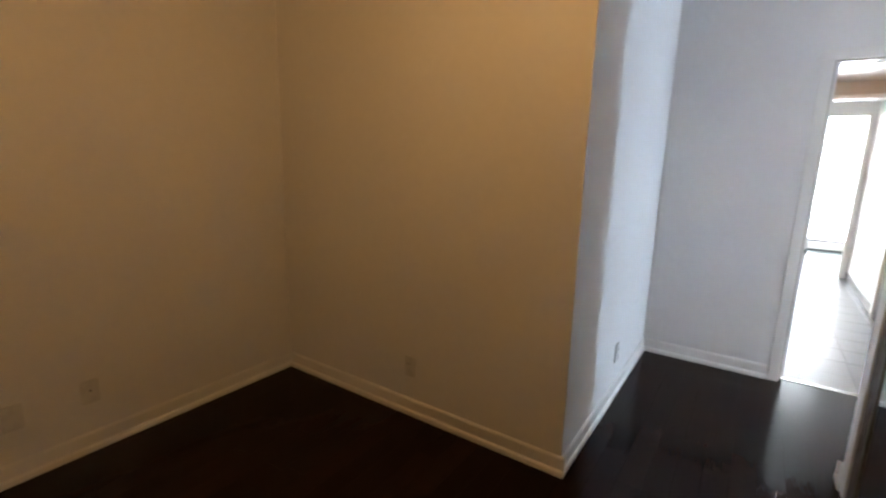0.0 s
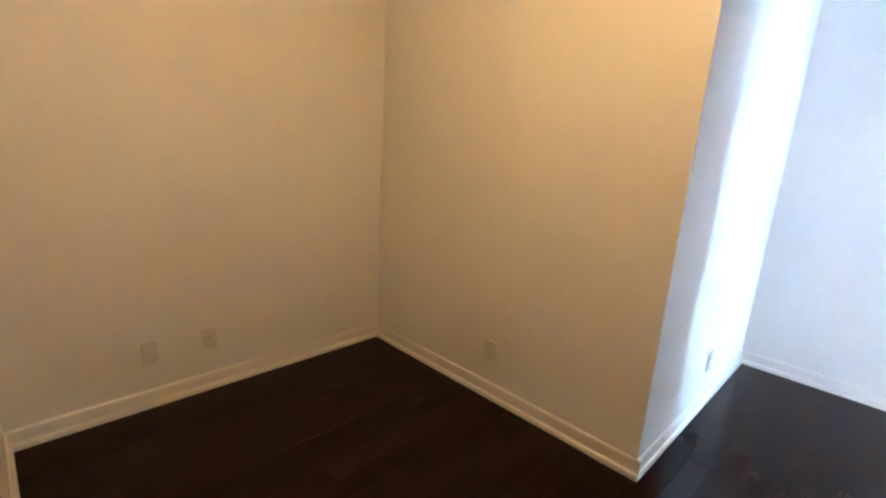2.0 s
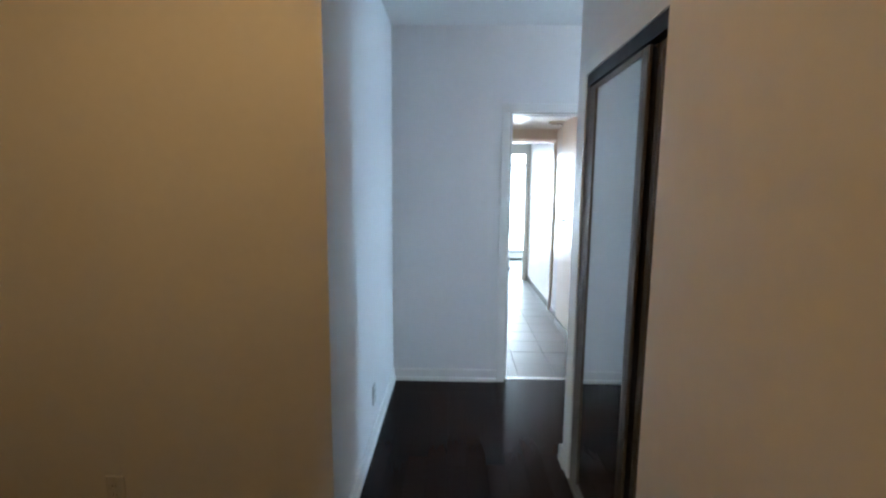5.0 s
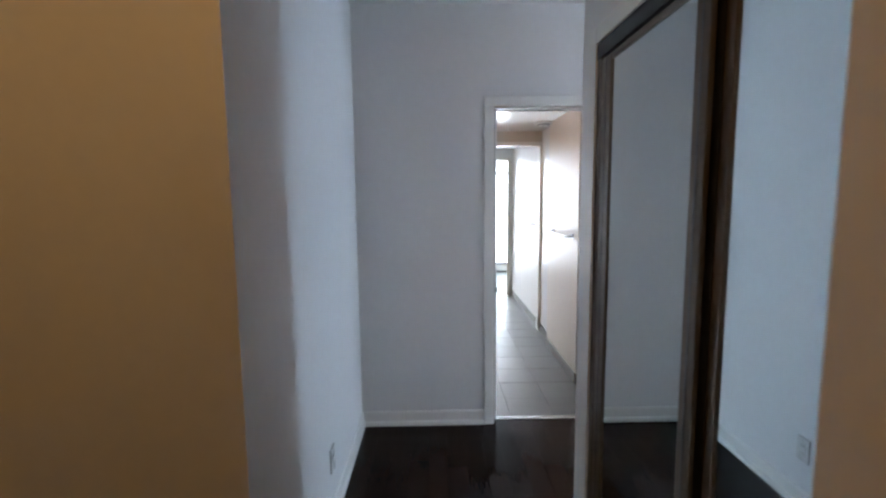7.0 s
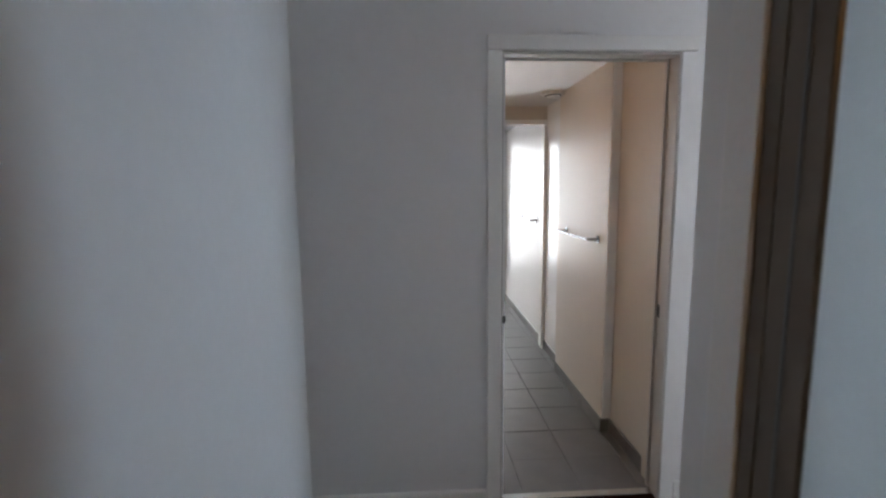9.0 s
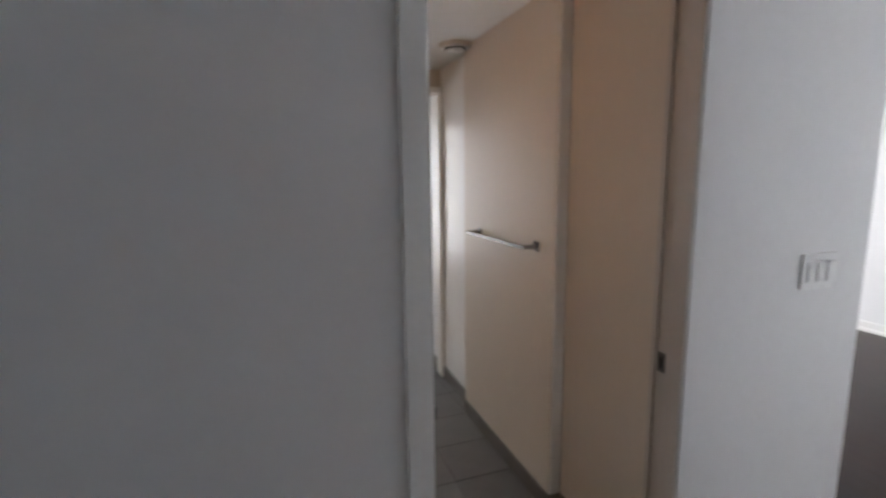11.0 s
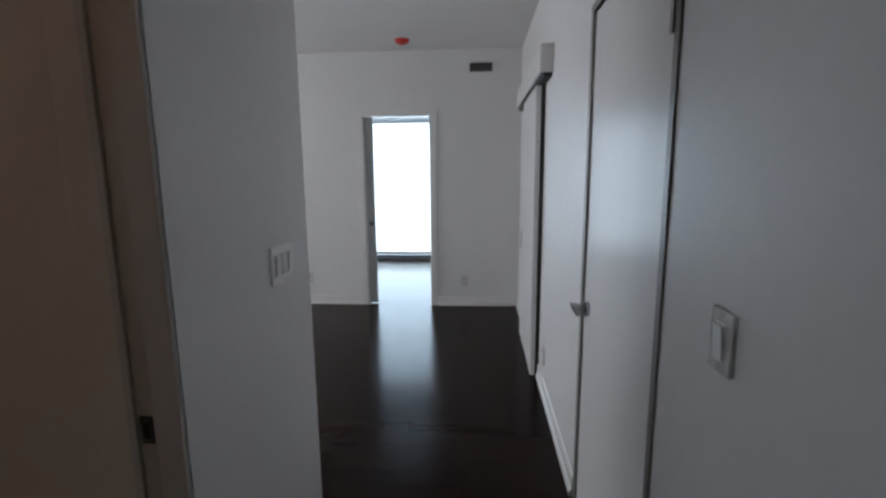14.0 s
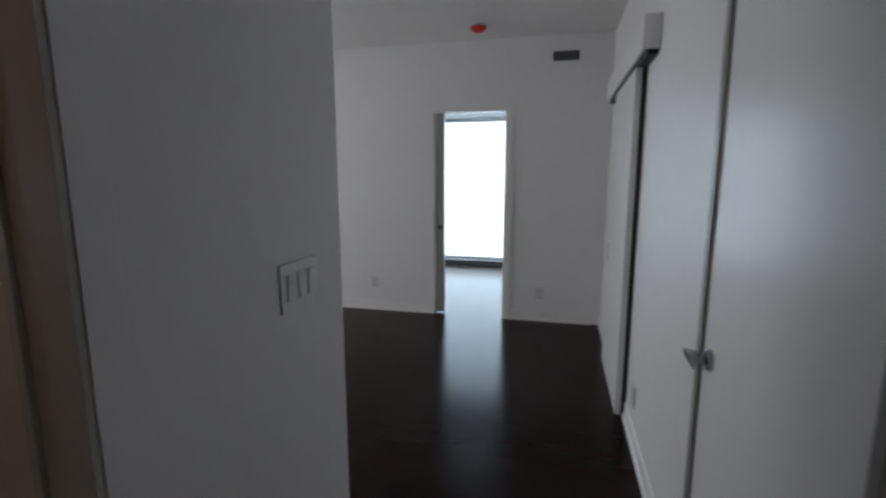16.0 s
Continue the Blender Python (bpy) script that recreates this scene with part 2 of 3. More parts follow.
structure("wall_living_north", B(((D_X, LIV_N, 0), (2.85, LIV_N + T, H)), ((5.35, LIV_N, 0), (E_X + T, LIV_N + T, H)), ((2.85, LIV_N, 0), (5.35, LIV_N + T, 0.35)),
          ((2.85, LIV_N, 2.45), (5.35, LIV_N + T, H))), M_WALL, "white painted window wall of the living room", "wall")
# closet front: end strip, head and back
structure("wall_closet", B(((CL_X, -1.20, 0), (CL_X + 0.10, F_Y, H)), ((CL_X, N_Y, 2.035), (CL_X + 0.10, -1.20, H)), ((1.72, N_Y, 0), (1.80, F_Y - T, H))), M_WALL,
          "white painted wall around the mirrored closet", "wall")
# bedroom
BX = 8.42
structure("wall_bedroom_south", B(((E_X + T, -1.6 - T, 0), (BX + T, -1.6, H))), M_WALL, "white bedroom wall", "wall")
structure("wall_bedroom_north", B(((E_X + T, 2.9, 0), (BX + T, 2.9 + T, H))), M_WALL, "white bedroom wall", "wall")
structure("wall_bedroom_west", B(((E_X, -1.6 - T, 0), (E_X + T, F_Y - T, H))), M_WALL, "white bedroom wall", "wall")
structure("wall_bedroom_east", B(((BX, -1.6, 2.27), (BX + T, 2.9, H)), ((BX, -1.6, 0), (BX + T, -1.1, 2.27)), ((BX, 2.5, 0), (BX + T, 2.9, 2.27))), M_WALL,
          "white header and piers of the bedroom window wall", "wall")
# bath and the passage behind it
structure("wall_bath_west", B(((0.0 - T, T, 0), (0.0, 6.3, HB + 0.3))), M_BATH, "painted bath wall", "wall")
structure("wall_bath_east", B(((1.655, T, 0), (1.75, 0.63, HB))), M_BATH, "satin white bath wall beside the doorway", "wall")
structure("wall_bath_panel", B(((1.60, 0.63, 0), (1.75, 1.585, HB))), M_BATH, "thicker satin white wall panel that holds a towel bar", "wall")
# added board: its whiter colour gives the panel end its hall daylight
structure("bath_panel_end_daylit", B(((1.602, 0.622, 0.088), (1.654, 0.630, HB)), bevel=0.002), M_TRIM, "thin white board, pale for the daylight on the end of the thicker bath wall panel", "trim")
structure("wall_bath_recess", B(((1.655, 1.585, 0), (1.75, 2.14, HB))), M_BATHGLOSS, "narrow glossy white recessed bath wall by the inner doorway", "wall")
structure("wall_passage_east", B(((1.655, 2.24, 0), (1.75, 4.02, HB))), M_WALL, "white passage wall behind the bath", "wall")
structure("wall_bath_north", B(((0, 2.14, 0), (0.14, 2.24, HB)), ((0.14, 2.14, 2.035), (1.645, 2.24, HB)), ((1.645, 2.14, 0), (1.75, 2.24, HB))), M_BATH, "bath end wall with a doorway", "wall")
structure("wall_passage_north", B(((0, 4.02, 0), (0.14, 4.12, HB + 0.3)), ((1.62, 4.02, 0), (2.6, 4.12, HB + 0.3)), ((0.14, 4.02, 2.02), (1.62, 4.12, HB + 0.3))), M_WALL, "passage end wall with a doorway", "wall")
structure("wall_far_room_east", B(((2.6, 4.02, 0), (2.7, 6.4, HB + 0.3))), M_WALL, "white far room wall", "wall")
structure("wall_far_room_north", B(((0, 6.3, 0), (0.15, 6.4, HB + 0.3)), ((2.5, 6.3, 0), (2.6, 6.4, HB + 0.3)), ((0.15, 6.3, 2.3), (2.5, 6.4, HB + 0.3))), M_WALL, "white window wall of the far room", "wall")

structure("ceiling", B(((A_X - T, -5.4 - T, H), (1.80, F_Y, H + 0.1)), ((-T, F_Y, H), (1.80, T, H + 0.1)), ((1.80, F_Y - T, H), (E_X + T, T, H + 0.1)), ((D_X - T, T, H), (E_X + T, LIV_N + T, H + 0.1)), ((E_X + T, -1.6 - T, H), (BX + T, 3.02, H + 0.1))), M_CEIL, "smooth white painted ceiling", "ceiling")
structure("ceiling_bath", B(((0, T, HB), (1.75, 4.02, HB + 0.08)), ((-T, 4.02, HB + 0.3), (2.7, 6.4, HB + 0.38))), M_BATHGLOSS, "low white painted bath ceiling", "ceiling")
floor_ob = structure("floor", B(((A_X - T, -5.4 - T, -0.12), (1.80, B_Y + T, -0.012)), ((-T, B_Y + T, -0.12), (1.80, 0.06, -0.012)), ((1.80, F_Y - T, -0.12), (E_X + T, 0.06, -0.012)), ((D_X - T, 0.06, -0.12), (E_X + T, LIV_N + T, -0.012))), M_SUBFLOOR,
                     "dark espresso hardwood plank floor with a satin gloss", "floor")
bath_floor = structure("floor_bath", B(((-T, 0.06, -0.12), (1.80, 4.12, -0.006))), M_GROUT, "grey square ceramic tile floor with thin grout joints", "floor")
structure("floor_far_room", B(((-T, 4.12, -0.12), (2.7, 6.4, 0.0))), M_CARPET, "pale floor washed out by daylight", "floor")
bed_floor = structure("floor_bedroom", B(((E_X + 0.112, -1.6 - T, -0.12), (BX + T, 3.02, -0.012))), M_SUBFLOOR, "dark glossy hardwood bedroom floor mirroring the daylight", "floor")
structure("threshold_bath", B(((DO0, 0.045, -0.012), (DO1, 0.085, 0.006)), bevel=0.003), M_CHROME, "narrow bright metal threshold strip", "threshold")

# ---------------- baseboards and casings ----------------
BASE = [(0, 0), (0.020, 0), (0.020, 0.018), (0.017, 0.027), (0.012, 0.031), (0.010, 0.034), (0.010, 0.086), (0.007, 0.094), (0.003, 0.097), (0, 0.097)]


def baseboard(a, b, out):
    bm = sweep(bmesh.new(), BASE, (*a, 0), (*b, 0), (*out, 0))
    return structure("baseboard", bm, M_TRIM, "white painted baseboard with a shoe moulding", "baseboard")


K = 0.020
baseboard((A_X, S_Y), (A_X, B_Y), (1, 0))
baseboard((A_X + K, B_Y), (K, B_Y), (0, -1))
baseboard((0, B_Y), (0, 0), (1, 0))
baseboard((K, 0), (0.802, 0), (0, -1))
baseboard((A_X + K, S_Y), (-0.35, S_Y), (0, 1))
baseboard((1.70, 0), (D_X + K, 0), (0, -1))
baseboard((D_X, 0), (D_X, LIV_N), (1, 0))
baseboard((CL_X - K, F_Y), (G0 - 0.03, F_Y), (0, 1))
baseboard((CL_X, -1.142), (CL_X, F_Y), (-1, 0))
baseboard((G1 + 0.03, F_Y), (3.915, F_Y), (0, 1))
baseboard((E_X, -0.96), (E_X, EO0 - 0.068), (-1, 0))
baseboard((E_X, EO1 + 0.068), (E_X, LIV_N), (-1, 0))
baseboard((5.20, F_Y), (E_X, F_Y), (0, 1))
baseboard((N_X, -5.4), (N_X, N_Y), (-1, 0))


def casing(name, boxes, label):
    return structure(name, B(*boxes, bevel=0.004), M_TRIM, label, "door casing")


casing("trim_bath_door", [((0.803, -0.018, 0), (DO0, 0.0, DOH)), ((0.803, -0.018, DOH), (1.695, 0.0, DOH + 0.06))],
       "flat white casing around the bath doorway")
structure("trim_bath_door_flat", B(((DO1, -0.004, 0), (1.695, 0.0, DOH)), bevel=0.001), M_WALL, "thin flat casing painted with the wall", "door casing")
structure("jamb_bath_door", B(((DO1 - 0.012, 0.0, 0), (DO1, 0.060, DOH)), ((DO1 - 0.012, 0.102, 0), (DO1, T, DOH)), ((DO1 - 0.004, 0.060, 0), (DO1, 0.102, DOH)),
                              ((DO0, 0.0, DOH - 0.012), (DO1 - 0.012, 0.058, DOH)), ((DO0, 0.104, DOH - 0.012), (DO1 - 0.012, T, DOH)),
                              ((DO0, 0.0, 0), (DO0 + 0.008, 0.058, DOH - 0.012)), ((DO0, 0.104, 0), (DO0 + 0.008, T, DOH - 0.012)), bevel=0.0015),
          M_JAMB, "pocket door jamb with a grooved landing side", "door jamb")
casing("trim_bedroom_door", [((E_X - 0.018, EO0 - 0.066, 0), (E_X, EO0, EOH)), ((E_X - 0.018, EO1, 0), (E_X, EO1 + 0.066, EOH)),
                             ((E_X - 0.018, EO0 - 0.066, EOH), (E_X, EO1 + 0.066, EOH + 0.05))], "flat white casing around the bedroom doorway")
structure("jamb_bedroom_door", B(((E_X, EO0, 0), (E_X + T, EO0 + 0.010, EOH)), ((E_X, EO0 + 0.010, EOH - 0.010), (E_X + 0.035, EO1, EOH)), ((E_X + 0.085, EO0 + 0.010, EOH - 0.010), (E_X + T, EO1, EOH)),
                                 ((E_X, EO1 - 0.010, 0), (E_X + 0.035, EO1, EOH - 0.010)), bevel=0.0015), M_TRIM, "white painted doorway lining", "door jamb")
casing("trim_ensuite_door", [((1.630, 2.124, 0), (1.655, 2.14, 2.035)), ((0.08, 2.124, 2.035), (1.655, 2.14, 2.075)), ((0.08, 2.124, 0), (0.14, 2.14, 2.035)), ((1.634, 2.14, 0), (1.645, 2.24, 2.035))],
       "glossy white casing of the inner bath doorway")
casing("trim_far_door", [((1.57, 4.004, 0), (1.62, 4.02, 2.02)), ((0.08, 4.004, 2.02), (1.62, 4.02, 2.06)), ((0.08, 4.004, 0), (0.14, 4.02, 2.02))], "white casing of the passage doorway")

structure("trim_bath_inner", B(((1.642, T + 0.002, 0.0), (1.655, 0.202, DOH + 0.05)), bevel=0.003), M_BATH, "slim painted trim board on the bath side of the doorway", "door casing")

# ---------------- doors ----------------
door = tagged(new("pocket_door", mesh_of("pocket_door", B(((0.30, 0.063, 0.008), (0.892, 0.099, 2.036)), bevel=0.002), M_DOOR)),
              "white pocket door slid open into the bath wall", "door")
bm = B(((0.884, 0.0595, 0.872), (0.899, 0.0885, 0.906)), bevel=0.002)
part("edge_pull", bm, M_STEEL, door, "small dark metal edge pull")

strike = thing("strike_plate", (DO1, 0.081, 0.905), "dark metal strike plate in the bath door jamb", "strike plate")
bm = B(((-0.0075, -0.014, -0.031), (-0.004, 0.014, 0.031)), bevel=0.001)
part("plate", bm, M_STEEL, strike)
part("latch_hole", B(((-0.0082, -0.007, -0.018), (-0.0076, 0.007, 0.018))), M_TRACK, strike)

leaf = tagged(new("bedroom_pocket_door", mesh_of("bedroom_pocket_door", B(((E_X + 0.040, 0.490, 0.012), (E_X + 0.078, 1.22, EOH - 0.012)), bevel=0.002), M_GREYDOOR)),
              "grey pocket door partly drawn out of the bedroom wall", "door")
bm = rod(bmesh.new(), (E_X + 0.037, 0.53, 0.893), (E_X + 0.041, 0.53, 0.893), 0.027, 24)
part("round_pull", bm, M_STEEL, leaf, "round dark metal flush pull")

cup = tagged(new("door_1", mesh_of("door_1", B(((G0 + 0.012, F_Y - 0.040, 0.012), (G1 - 0.012, F_Y - 0.004, GH - 0.012)), bevel=0.002), M_DOOR)),
             "flush satin white cupboard door, closed, with a chrome lever", "door", kind="structure")
structure("jamb_cupboard_door", B(((G0 - 0.022, F_Y, 0), (G0 + 0.006, F_Y + 0.006, GH + 0.022)), ((G1 - 0.006, F_Y, 0), (G1 + 0.027, F_Y + 0.006, GH + 0.022)),
                                  ((G0 + 0.006, F_Y, GH - 0.006), (G1 - 0.006, F_Y + 0.006, GH + 0.022)), bevel=0.0015), M_SLOT,
          "slim grey metal door frame set flush with the wall", "door frame")
HX, HZ = 2.572, 0.904
bm = rod(bmesh.new(), (HX, F_Y - 0.004, HZ), (HX, F_Y + 0.010, HZ), 0.030, 28, bevel=0.002)
rose = part("rose", bm, M_DKCHROME, cup, "round chrome rose")
bm = rod(bmesh.new(), (HX, F_Y + 0.010, HZ), (HX, F_Y + 0.036, HZ), 0.010, 20)
part("spindle", bm, M_DKCHROME, cup)
bm = bmesh.new()
ends = [[bm.verts.new((xx, F_Y + d, HZ + h)) for d, h in ((0.024, 0.010), (0.060, 0.013), (0.052, -0.012), (0.040, -0.032), (0.028, -0.028))] for xx in (HX - 0.006, HX + 0.046)]
for i in range(5):
    bm.faces.new((ends[0][i], ends[0][(i + 1) % 5], ends[1][(i + 1) % 5], ends[1][i]))
bm.faces.new(ends[0][::-1])
bm.faces.new(ends[1])
bmesh.ops.recalc_face_normals(bm, faces=bm.faces[:])
bmesh.ops.bevel(bm, geom=bm.edges[:], offset=0.002, segments=2, profile=0.5, affect="EDGES")
part("lever", bm, M_DKCHROME, cup, "short wedge-shaped chrome lever")
for hz in (0.28, 1.78):
    bm = rod(bmesh.new(), (G0 + 0.008, F_Y + 0.010, hz - 0.045), (G0 + 0.008, F_Y + 0.010, hz + 0.045), 0.006, 14)
    part("hinge", bm, M_CHROME, cup, "small steel hinge knuckle")

# sliding door on a covered rail
slide = tagged(new("sliding_door", mesh_of("sliding_door", B(((3.92, F_Y + 0.027, 0.010), (4.80, F_Y + 0.060, 1.984)), bevel=0.002), M_DOOR)),
               "tall white sliding door hung in front of the hall wall", "door")
bm = B(((4.72, F_Y + 0.060, 0.80), (4.745, F_Y + 0.065, 0.93)), bevel=0.002)
part("flush_pull", bm, M_CHROME, slide, "slim metal flush pull")
val = thing("sliding_door_valance", (3.615, F_Y, 2.006), "white boxed valance that hides the sliding door rail", "valance")
part("front_board", B(((0.0, 0.062, 0.0), (1.655, 0.078, 0.156)), bevel=0.002), M_TRIM, val)
part("end_board", B(((0.0, 0.001, 0.0), (0.016, 0.0615, 0.156)), bevel=0.002), M_TRIM, val)
part("top_board", B(((0.017, 0.001, 0.139), (1.655, 0.0615, 0.156)), bevel=0.002), M_TRIM, val)
part("rail", B(((0.018, 0.004, -0.020), (1.645, 0.056, 0.085)), bevel=0.003), M_TRACK, val, "black sliding rail")
# black filler painted as the shade between sliding door and wall
structure("sliding_door_gap_shade", B(((3.923, F_Y, 0.0), (3.965, F_Y + 0.0265, 2.036)), bevel=0.002), M_TRACK, "black strip standing in for the shade in the gap behind the sliding door", "seal")

# ---------------- mirrored closet ----------------
casing("trim_closet", [((CL_X - 0.012, -1.227, 0), (CL_X, -1.142, 2.09)), ((CL_X - 0.012, N_Y, 2.03), (CL_X, -1.227, 2.09))], "slim white casing around the mirrored closet")
structure("closet_track", B(((CL_X - 0.006, N_Y, 1.975), (CL_X + 0.095, -1.206, 2.03)), bevel=0.003), M_TRACK, "dark metal top track of the mirrored doors", "track")
structure("closet_bottom_track", B(((CL_X - 0.012, N_Y, 0.0), (CL_X + 0.095, -1.206, 0.012)), bevel=0.002), M_TAUPE, "champagne metal floor track", "track")


structure("closet_side_channel", B(((CL_X - 0.004, -1.266, 0.012), (CL_X + 0.090, -1.229, 1.975)), bevel=0.001), M_TAUPE, "champagne metal side channel of the closet", "track")


def mirror_door(y0, y1, x, label, w0, w1, lead):
    """A framed mirror door from y0 (north) to y1 (south) with its face at x; w0, w1: widths of its stiles."""
    d = thing("mirror_door", (x, y0, 0.012), label, "mirror door", "mirrored closet doors")
    L, hh = y1 - y0, 1.955
    part("mirror", B(((0.006, L + w1 - 0.01, 0.045), (0.011, -w0 + 0.01, hh - 0.02))), M_MIRROR, d, "clear silvered mirror")
    part("backing", B(((0.0115, L + w1 - 0.01, 0.045), (0.0135, -w0 + 0.01, hh - 0.02))), M_TRACK, d)
    for lo, hi in ((-w0, 0.0), (L, L + w1)):
        st = part("stile", B(((0.0, lo, 0), (0.014, hi, hh)), bevel=0.003), M_TAUPE, d, "champagne metal stile")
        mid = (lo + hi) / 2
        part("groove", B(((-0.0015, mid - 0.003, 0.01), (0.001, mid + 0.003, hh - 0.01))), M_STEEL, st)
    if lead:
        part("gasket", B(((-0.004, -lead, 0.0), (-0.0005, 0.0, hh))), M_TRACK, d, "black brush gasket")
    part("bottom_rail", B(((0.0, L + w1, 0), (0.014, -w0, 0.052)), bevel=0.003), M_TAUPE, d)
    part("top_rail", B(((0.0, L + w1, hh - 0.022), (0.014, -w0, hh)), bevel=0.003), M_TAUPE, d)
    return d


mirror_door(-1.268, -1.920, CL_X - 0.004, "mirrored sliding closet door in a champagne metal frame", 0.088, 0.058, 0)
mirror_door(-1.860, -2.46, CL_X + 0.022, "mirrored sliding closet door behind the first one", 0.106, 0.060, 0.073)


# ---------------- electrical plates ----------------
def plate(name, w, h, label, category, group="", d=0.009, mat=None):
    """A wall plate lying in the xz plane, facing -y."""
    p = thing(name, (0, 0, 0), label, category, group)
    part("cover", B(((-w / 2, -d, -h / 2), (w / 2, 0.0, h / 2)), bevel=0.0025), mat or M_PLATE, p)
    return p


def duplex(label, blank=False):
    p = plate("outlet_plate", 0.074, 0.116, label, "outlet", "wall outlets")
    if blank:
        return p
    face = part("insert", B(((-0.0165, -0.0105, -0.033), (0.0165, -0.0085, 0.033)), bevel=0.0008), M_PLATE, p)
    for dz in (-0.018, 0.018):
        for dx in (-0.006, 0.006):
            part("slot", B(((dx - 0.001, -0.0112, dz - 0.004), (dx + 0.001, -0.0104, dz + 0.004))), M_DARK, face)
    return p


def stand(p, x, y, z, rz):
    p.matrix_basis = pose(x, y, z, 0, 0, rz)
    return p


first = stand(duplex("white duplex outlet plate low on the wall"), -0.883, B_Y, 0.292, 0)
stand(duplex("white blank cover plate low on the den wall", True), A_X, -3.23, 0.303, 90)
jack = stand(plate("cable_plate", 0.074, 0.116, "white cable outlet plate low on the den wall", "outlet", "wall outlets"), A_X, -2.945, 0.303, 90)
part("cable_jack", rod(bmesh.new(), (0, -0.014, 0.006), (0, -0.006, 0.006), 0.005, 14), M_STEEL, jack, "small threaded metal jack")
for px, py, pz, rz in ((0.0, -0.889, 0.295, 90), (E_X, -0.475, 0.281, -90), (E_X, 1.235, 0.297, -90), (3.665, F_Y, 0.264, 180)):
    copy_thing(first, pose(px, py, pz, 0, 0, rz))


def rocker(p, dx, tilt):
    b = part("bezel", B(((dx - 0.0175, -0.0125, -0.035), (dx + 0.0175, -0.0105, 0.035)), bevel=0.0008), M_SWITCH, p)
    bm = bmesh.new()
    block(bm, (-0.0145, -0.006, -0.0315), (0.0145, 0.0, 0.0315), 0.001)
    bmesh.ops.transform(bm, matrix=pose(dx, -0.0125, 0, tilt, 0, 0), verts=bm.verts)
    part("rocker", bm, M_SWITCH, b, "white rocker paddle")
    part("gap", B(((dx - 0.0158, -0.0129, -0.033), (dx - 0.0148, -0.0124, 0.033)), ((dx + 0.0148, -0.0129, -0.033), (dx + 0.0158, -0.0124, 0.033))), M_GAP, b)


tri = stand(plate("triple_switch", 0.164, 0.116, "white triple rocker switch plate beside the bath door", "light switch", d=0.011, mat=M_SWITCH), 2.163, 0.0, 1.163, 0)
for dx, tl in ((-0.046, 5), (0.0, -5), (0.046, 5)):
    rocker(tri, dx, tl)
one = stand(plate("single_switch", 0.072, 0.112, "white single rocker switch plate on the hall wall", "light switch", d=0.011), 1.574, F_Y, 1.147, 180)
rocker(one, 0.0, 5)
one.scale.y = 0.8
tri.scale.y = 0.75

# ---------------- ceiling and high wall fixtures ----------------
det = thing("heat_detector", (5.24, 0.085, H), "white ceiling detector under a red plastic dust cover", "detector")
part("base", rod(bmesh.new(), (0, 0, -0.014), (0, 0, 0), 0.066, 32, bevel=0.003), M_PLATE, det)
bm = rod(bmesh.new(), (0, 0, -0.046), (0, 0, -0.012), 0.050, 32, r2=0.074, bevel=0.006)
part("dust_cover", bm, M_RED, det, "red plastic dust cover")
part("cap", rod(bmesh.new(), (0, 0, -0.054), (0, 0, -0.0455), 0.026, 24, r2=0.038, bevel=0.003), M_RED, det)

vent = thing("air_vent", (E_X, -0.64, 2.470), "dark grey slatted air grille high on the wall", "air vent")
part("backing", B(((-0.004, -0.108, -0.036), (-0.001, 0.108, 0.036))), M_VENTBACK, vent)
part("frame", B(((-0.010, -0.113, 0.034), (0, 0.113, 0.041)), ((-0.010, -0.113, -0.041), (0, 0.113, -0.034)), ((-0.010, 0.106, -0.034), (0, 0.113, 0.034)), ((-0.010, -0.113, -0.034), (0, -0.106, 0.034)), bevel=0.001),
     M_VENT, vent)
for i in range(6):
    bm = bmesh.new()
    block(bm, (-0.005, -0.1055, -0.0012), (0.005, 0.1055, 0.0012))
    bmesh.ops.transform(bm, matrix=pose(-0.008, 0, -0.0275 + i * 0.011, 0, 35, 0), verts=bm.verts)
    part("slat", bm, M_VENT, vent)

fan = thing("bath_ceiling_fan", (1.53, 1.54, HB), "round white ceiling exhaust grille with a dark centre", "exhaust fan")
part("ring", rod(bmesh.new(), (0, 0, -0.022), (0, 0, 0), 0.085, 36, r2=0.092, bevel=0.005), M_PLATE, fan)
part("centre", rod(bmesh.new(), (0, 0, -0.027), (0, 0, -0.0225), 0.060, 32, bevel=0.001), M_DARK, fan, "dark open centre")
part("disc", rod(bmesh.new(), (0, 0, -0.034), (0, 0, -0.0275), 0.050, 32, bevel=0.002), M_PLATE, fan)

lamp = thing("den_ceiling_lamp", (-0.30, -2.85, H), "round pendant ceiling lamp with warm glass", "ceiling lamp")
part("canopy", rod(bmesh.new(), (0, 0, -0.03), (0, 0, 0), 0.10, 32, bevel=0.004), M_CHROME, lamp)
part("stem", rod(bmesh.new(), (0, 0, -0.36), (0, 0, -0.031), 0.006, 12), M_CHROME, lamp)
part("glass_shade", rod(bmesh.new(), (0, 0, -0.44), (0, 0, -0.361), 0.09, 32, r2=0.06, bevel=0.004), M_BULB, lamp)
vl = thing("vanity_lamp", (0.0, 0.66, 1.98), "warm vanity lamp on the bath wall", "wall lamp")
part("back_plate", B(((0.0, -0.12, -0.05), (0.02, 0.12, 0.05)), bevel=0.003), M_CHROME, vl)
part("shade", rod(bmesh.new(), (0.09, 0, -0.06), (0.09, 0, 0.06), 0.05, 24, bevel=0.004), M_BULB, vl)
part("arm", rod(bmesh.new(), (0.02, 0, 0), (0.05, 0, 0), 0.01, 12), M_CHROME, vl)


